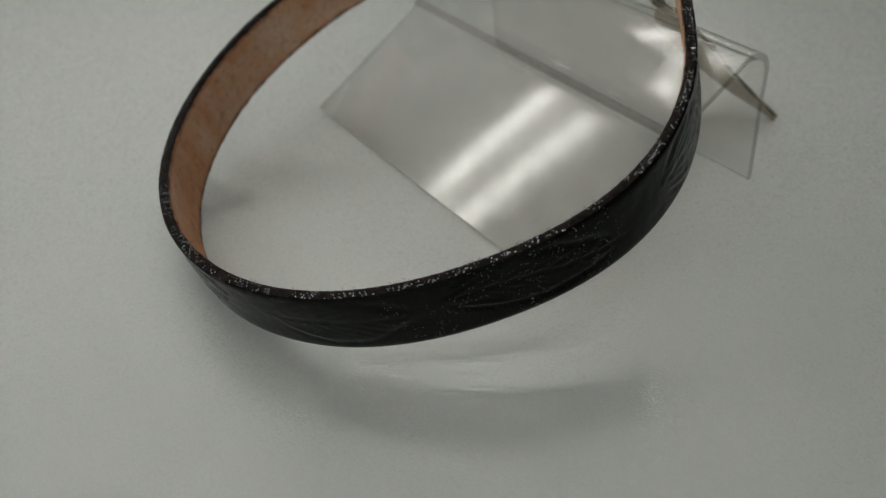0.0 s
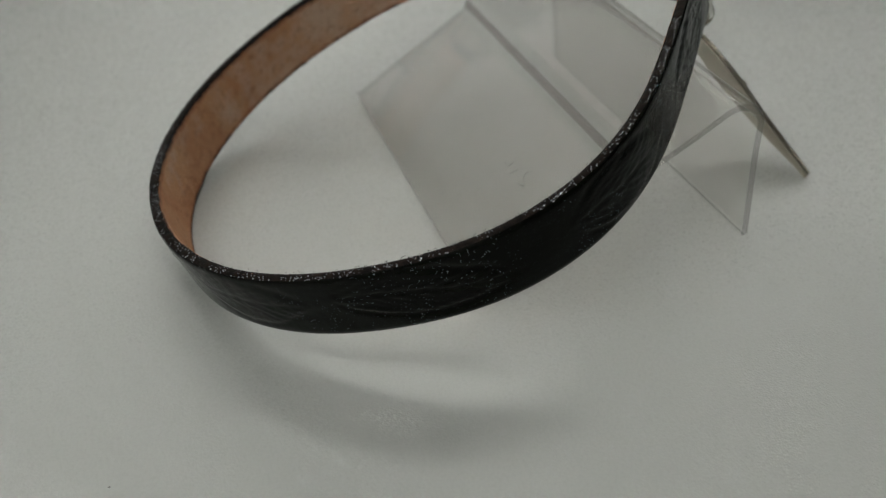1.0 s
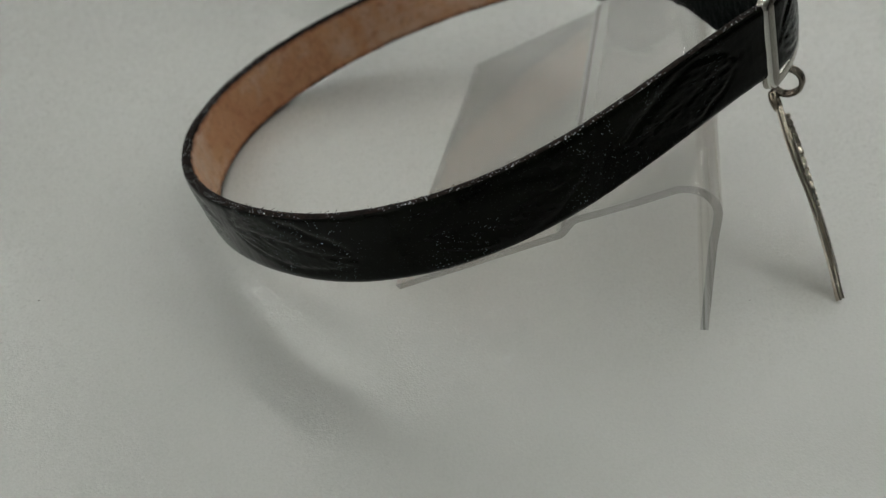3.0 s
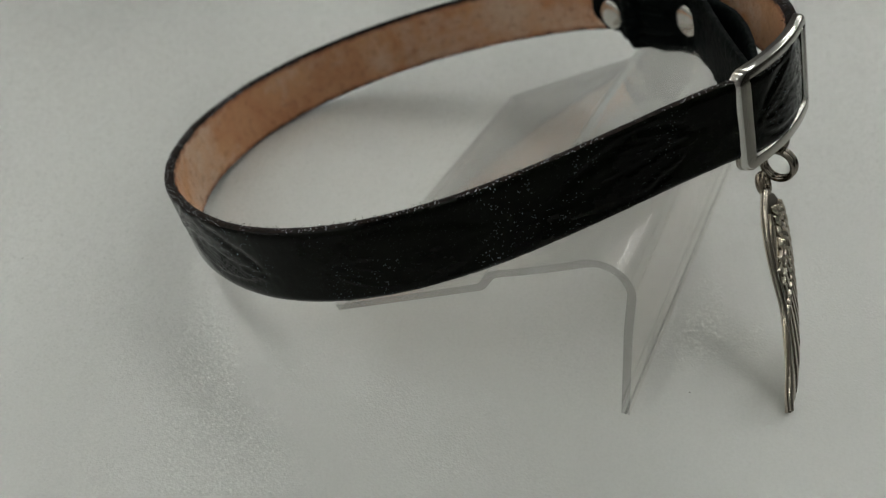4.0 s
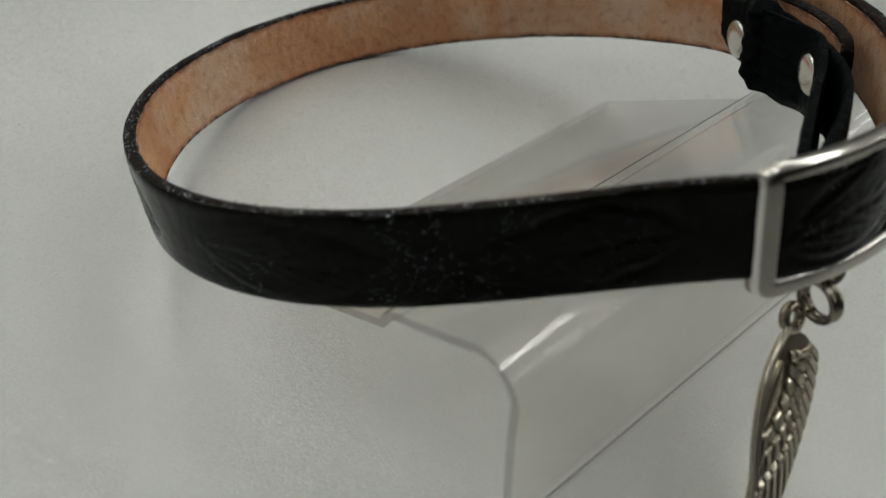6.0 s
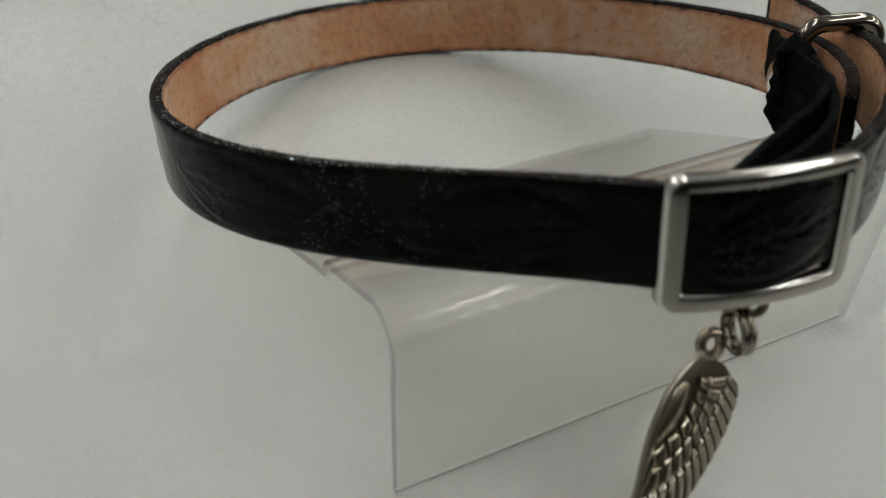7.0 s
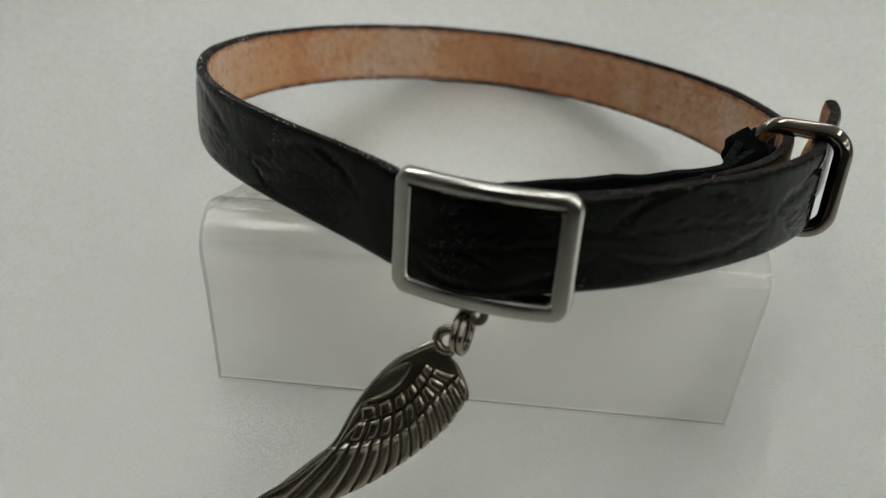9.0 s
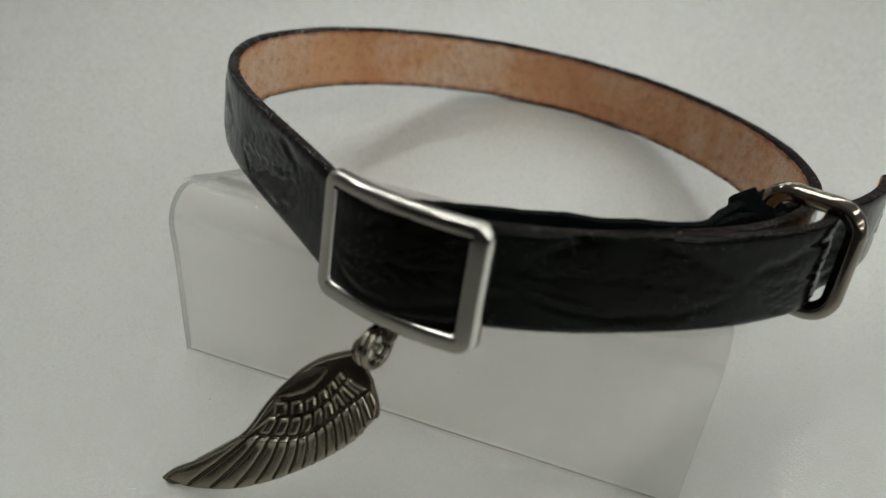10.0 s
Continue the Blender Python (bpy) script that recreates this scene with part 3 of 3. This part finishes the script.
def tab_mesh(path, seed, top=0.4, taper=False):
    """A limp ply of black leather with soft folds, standing along a path."""
    rows = along(path, 0.5)
    total = rows[-1][0]
    rings = []
    for s, u, v, h, wu, wv in rows:
        ou, ov = wv, -wu
        near_loop = math.exp(-(((s - 61) / 10) ** 2))
        tip = total - s
        cut = 2.6 * (1 - smoothstep(0, 4.0, tip)) ** 1.5 + 2.4 * (1 - smoothstep(7.5, 10.5, tip))
        low = 16.6 - cut + 0.5 * noise.noise(Vector((s / 5, 2, seed)))
        up = 0.3 * noise.noise(Vector((s / 6, 8, seed))) + 0.1 * noise.noise(Vector((s / 1.7, 5, seed))) - 0.5 * (1 - smoothstep(0, 2.5, tip)) + top
        up += 1.2 * (1 - smoothstep(7.0, 10.0, tip)) - 0.5 * near_loop
        ring = []
        m = 22
        for i in range(m + 1):
            w = up + (low - up) * i / m
            fold = near_loop * (0.34 * math.sin(w * 2.5 + 0.05 * s) + 0.2 * math.sin(w * 4.7 + 0.11 * s + 1)) + 0.16 * noise.noise(Vector((s / 2.4, w / 1.6, 6 + seed)))
            soft = 0.55 * (1 - smoothstep(0, 1.3, min(w - up, low - w))) ** 1.5
            ring.append(place(u - ou * (fold - soft), v - ov * (fold - soft), h - w))
        for w, c in ((low - 0.05, 0.9), (low - 0.3, 1.6), (up + 0.3, 1.6), (up + 0.05, 0.9)):
            ring.append(place(u + ou * c, v + ov * c, h - w))
        rings.append(ring)
    return skin(bmesh.new(), rings)


tab = part("tab", tab_mesh(inner_ply, 1), black_hide, collar, "soft black leather tab folded round the metal loop", sharp=70)
part("back_ply", tab_mesh(tab_path(BACK_PLY)[2], 4, 0.9), black_hide, tab, "second ply of the folded black tab", sharp=70)


def fold_mesh():
    """The tab's soft crumpled turn round the inner bar of the metal loop."""
    rings = []
    for i in range(45):
        q = i / 44
        h = 19.6 + 17.4 * q
        ring = []
        for j in range(40):
            a = 2 * math.pi * j / 40
            crease = 0.3 * math.sin(3 * a + 5 * q) + 0.35 * noise.noise(Vector((2.2 * math.cos(a), 2.2 * math.sin(a), h / 2.6)))
            pinch = 0.25 * math.sin(h * 2.1 + 1.6 * math.cos(a))
            r = (3.5 + crease + pinch) * math.sqrt(max(1 - smoothstep(0.72, 1.02, q) ** 2, 0.02)) * (1 - 0.35 * smoothstep(0.1, 0.0, q))
            ring.append(place(48.4 + 1.15 * r * math.cos(a), -27.6 + 0.85 * r * math.sin(a), h + 0.5 * math.sin(2 * a + 1) * q))
        rings.append(ring)
    return skin(bmesh.new(), rings)


part("fold", fold_mesh(), black_hide, tab, "crumpled black leather fold", sharp=75)


def rivet_mesh(u, v, h, way):
    """A domed cap that faces along way in the collar's plane."""
    n = Vector((way.x, way.y, 0)).normalized()
    side, up = Vector((-n.y, n.x, 0)), Vector((0, 0, 1))
    rings = []
    for r, c in ((3.9, -0.5), (4.0, 0.0), (3.9, 0.3), (3.5, 0.62), (2.9, 0.86), (2.0, 1.04), (1.0, 1.12), (0.15, 1.14)):
        ring = []
        for i in range(32):
            q = 2 * math.pi * i / 32
            ring.append(place(*(Vector((u, v, h)) + n * c + side * (r * math.cos(q)) + up * (r * math.sin(q)))))
        rings.append(ring)
    return skin(bmesh.new(), rings)


for i, h in ((6.0, 27.0), (12.3, 25.2)):
    wu, wv = tab_u(i + 0.05) - tab_u(i - 0.05), tab_v(i + 0.05) - tab_v(i - 0.05)
    way = Vector((-wv, wu)).normalized()
    part("rivet", rivet_mesh(tab_u(i), tab_v(i), h, way), rivet_nickel, tab, "shiny nickel rivet cap")

# ---- wing charm on two jump rings ----
EYE_HOLE = mm(-2.5, -10.6, 28.8)
WL, WW, WN = Vector((-0.7206, -0.3926, -0.6236)), Vector((0.732, -0.336, -0.592)), Vector((0.025, -0.856, 0.517))


def on_wing(s, w, c):
    """s from the eye to the tip, w across, c up from the face, in millimetres; the charm is slightly cupped."""
    c -= 0.0018 * (s - 20) ** 2 * 0.5 + 0.012 * (w - 4) ** 2
    return EYE_HOLE + (WL * s + WW * w + WN * c) / 1000


lead = spline((1.6, 6, 11, 16, 20, 24, 30, 36, 41, 43.3), (-1.2, -2.6, -2.8, -1.9, -0.6, 0.9, 1.25, 1.0, 0.35, 0.6))
trail = spline((1.6, 3, 5.5, 8, 11, 15, 20, 25, 30, 34, 38, 41, 43.3), (4.4, 8.2, 9.9, 10.7, 11.2, 11.3, 11.0, 10.4, 9.2, 7.8, 5.5, 3.5, 2.0))
charm = tagged(empty("wing_charm"), "antiqued silver metal wing charm hanging from the collar", "charm")


def wing_plate():
    rings = []
    for i in range(61):
        s = 1.6 + 41.7 * i / 60
        a, b = lead(s), trail(s)
        saw = 0.28 * abs(math.sin(s * 1.55)) if s > 5 else 0
        b -= saw
        front = []
        for j in range(9):
            w = a + (b - a) * j / 8
            front.append(on_wing(s, w, 0.1 - 0.45 * (1 - smoothstep(0, 0.9, min(w - a, b - w)))))
        back = [on_wing(s, a + (b - a) * j / 4, -1.1 + (0.5 if j in (0, 4) else 0)) for j in range(4, -1, -1)]
        rings.append(front + back)
    return skin(bmesh.new(), rings, material=lambda i: 0 if i < 8 else 1)


plate = part("wing_plate", wing_plate(), (recess, back_silver), charm, "darkened recessed ground of the wing", sharp=45)


def curve(a, b, q):
    """A feather's side from its root a to its end b, swept towards the tip."""
    mid = (a[0] + 0.38 * (b[0] - a[0]), a[1] + 0.66 * (b[1] - a[1]))
    return tuple((1 - q) ** 2 * x + 2 * q * (1 - q) * y + q * q * z for x, y, z in zip(a, mid, b))


def feather(left, right, high, n=12, gap=0.13):
    """A raised feather between two sides, each a (root, end) pair; the glint on its high root is put into the colour.
    """
    rings, glinting = [], []
    for i in range(n + 1):
        q = (i / n) ** 1.6
        (sa, wa), (sb, wb) = curve(*left, 0.015 + 0.97 * q), curve(*right, 0.015 + 0.97 * q)
        span = math.hypot(sb - sa, wb - wa)
        g = min(gap / max(span, 0.05), 0.3)
        rise = (0.2 + 0.8 * smoothstep(0, 0.06, q)) * (1 - 0.55 * smoothstep(0.88, 1.0, q)) + 0.4 * math.exp(-(((q - 0.07) / 0.06) ** 2))
        ring = []
        for x, c in ((0, -0.4), (0.05, 0.6), (0.15, 0.92), (0.3, 0.98), (0.5, 1.0), (0.7, 0.97), (0.85, 0.9), (0.95, 0.55), (1, -0.4)):
            f = g + (1 - 2 * g) * x
            ring.append(on_wing(sa + (sb - sa) * f, wa + (wb - wa) * f, c * high * rise if c > 0 else c * 0.3))
        rings.append(ring)
        glinting.append(0.02 < q < 0.12)
    bm = skin(bmesh.new(), rings)
    bm.faces.ensure_lookup_table()
    for i, bright in enumerate(glinting[1:]):
        for j in range(1, 7):
            bm.faces[9 * i + j].material_index = int(bright)
    return bm


def lay(name, left, right, high, n=12):
    return part(name, feather(left, right, high, n), (antique, glint_silver), plate, sharp=50)


# roots and ends of the flight feathers, counted from the inner one to the tip
root_s = spline((0, 4, 8, 11, 13, 15), (2.2, 8.4, 15.4, 19.8, 22.6, 24.8))
root_w = spline((0, 4, 8, 11, 13, 15), (5.0, 5.6, 6.2, 4.5, 2.7, 0.95))
end_s = spline((0, 2, 5, 8, 10, 12, 13, 14, 15), (2.8, 7.0, 13.4, 20.2, 26.0, 32.8, 36.8, 40.4, 43.1))
covert_s = spline((0, 3, 6, 9), (4.1, 8.6, 14.2, 19.6))
covert_w = spline((0, 3, 6, 9), (1.6, 3.1, 3.2, 0.4))
small_s = spline((0, 2, 4, 6), (4.6, 8.2, 12.6, 17.6))
small_w = spline((0, 2, 4, 6), (0.1, 1.1, 1.1, -1.2))


def flight_side(i):
    e = end_s(i)
    return (root_s(i), root_w(i)), (e, trail(e) - 0.15 if i < 14.5 else 0.45)


def covert_side(i):
    j = 0.1 + i * 1.5
    s, w = covert_s(i), covert_w(i)
    return (s, w), (s + (root_s(j) - s) * 0.96, w + (root_w(j) - w) * 0.96)


def small_side(i):
    j = 0.2 + i * 1.42
    s, w = small_s(i), small_w(i)
    return (s, w), (s + (covert_s(j) - s) * 0.95, w + (covert_w(j) - w) * 0.95)


for i in range(15):
    lay("flight_feather", flight_side(i), flight_side(i + 1), 0.62, 20)
for i in range(9):
    lay("covert_feather", covert_side(i), covert_side(i + 1), 0.78, 14)
for i in range(6):
    lay("small_covert_feather", small_side(i), small_side(i + 1), 0.9, 14)
# plain band along the leading edge, from the shoulder to the tip
rings = []
for i in range(25):
    s = 16.2 + 26.6 * i / 24
    a = lead(s) + 0.2
    b = a + 2.2 * (1 - smoothstep(17, 24.5, s)) + 0.35 + 0.4 * (1 - smoothstep(24, 42, s))
    rings.append([on_wing(s, a + (b - a) * x, c) for x, c in ((0, -0.1), (0.1, 0.5), (0.5, 0.66), (0.9, 0.45), (1, -0.1))])
part("leading_band", skin(bmesh.new(), rings), antique, plate, sharp=60)
# shoulder patch and raised leading rim, whose bright line is a highlight in the colour
rings = []
for i in range(13):
    q = i / 12
    s = 6.6 + 9.8 * q
    half = 1.85 * math.sin(math.pi * min(max(q, 0.04), 0.96)) ** 0.6
    mid = -1.2 + 0.2 * math.sin(math.pi * q) - 0.2 * q
    rings.append([on_wing(s, mid + half * x, c) for x, c in ((-1, 0.0), (-0.92, 0.45), (-0.7, 0.72), (-0.3, 0.85), (0.3, 0.85), (0.7, 0.72), (0.92, 0.45), (1, 0.0))])
part("shoulder_patch", skin(bmesh.new(), rings), antique, plate, sharp=60)
rim = [on_wing(s, lead(s) + 0.15, 0.25) for s in (1.8 + 41.2 * i / 40 for i in range(41))]
part("leading_rim", tube(bmesh.new(), rim, 0.00055, sides=10, taper=lambda q: 1.0 - 0.25 * q), glint_silver, plate)
bail = [on_wing(1.75 * math.cos(q) + 0.1, 1.75 * math.sin(q), -0.4) for q in (2 * math.pi * i / 28 for i in range(28))]
part("bail", tube(bmesh.new(), bail, 0.00085, closed=True, sides=12), antique, charm, "round eye at the top of the wing")


def jump_ring(shift):
    n = Vector((0.92, -0.25, 0.05)).normalized()
    a = n.orthogonal().normalized()
    b = n.cross(a)
    mid = mm(-0.4, -11.4, 32.1) + n * shift / 1000
    return [mid + 0.0031 * (math.cos(q) * a + math.sin(q) * b) for q in (2 * math.pi * i / 36 for i in range(36))]


for shift in (-0.55, 0.55):
    ring = part("jump_ring", tube(bmesh.new(), jump_ring(shift), 0.00058, closed=True, sides=12), polished)
    tagged(ring, "small polished nickel jump ring holding the wing charm", "jump ring", "jump rings")

# ---- specks of dust ----
dice = random.Random(11)
bm = bmesh.new()
for x, y, z in ((-36, -9.2, 0), (-67, 139, 0), (8.4, 3.5, 14.1), (9.4, 3.5, 14.4), (23.8, 3.9, 21.7), (-21.2, 0.6, 1.6), (-12.6, 49.3, 10.8), (-12.0, 60.5, 4.0), (-11.8, 54.6, 7.6)):
    size = dice.uniform(0.08, 0.17)
    bmesh.ops.create_icosphere(bm, subdivisions=1, radius=1, matrix=Matrix.LocRotScale(mm(x, y, z + size * 0.35), Euler((0, 0, dice.uniform(0, 3))), mm(size * 1.6, size, size * 0.5)))
tagged(part("dust_specks", bm, dust), "tiny dark specks of dust on the table", "dust", kind="stuff")
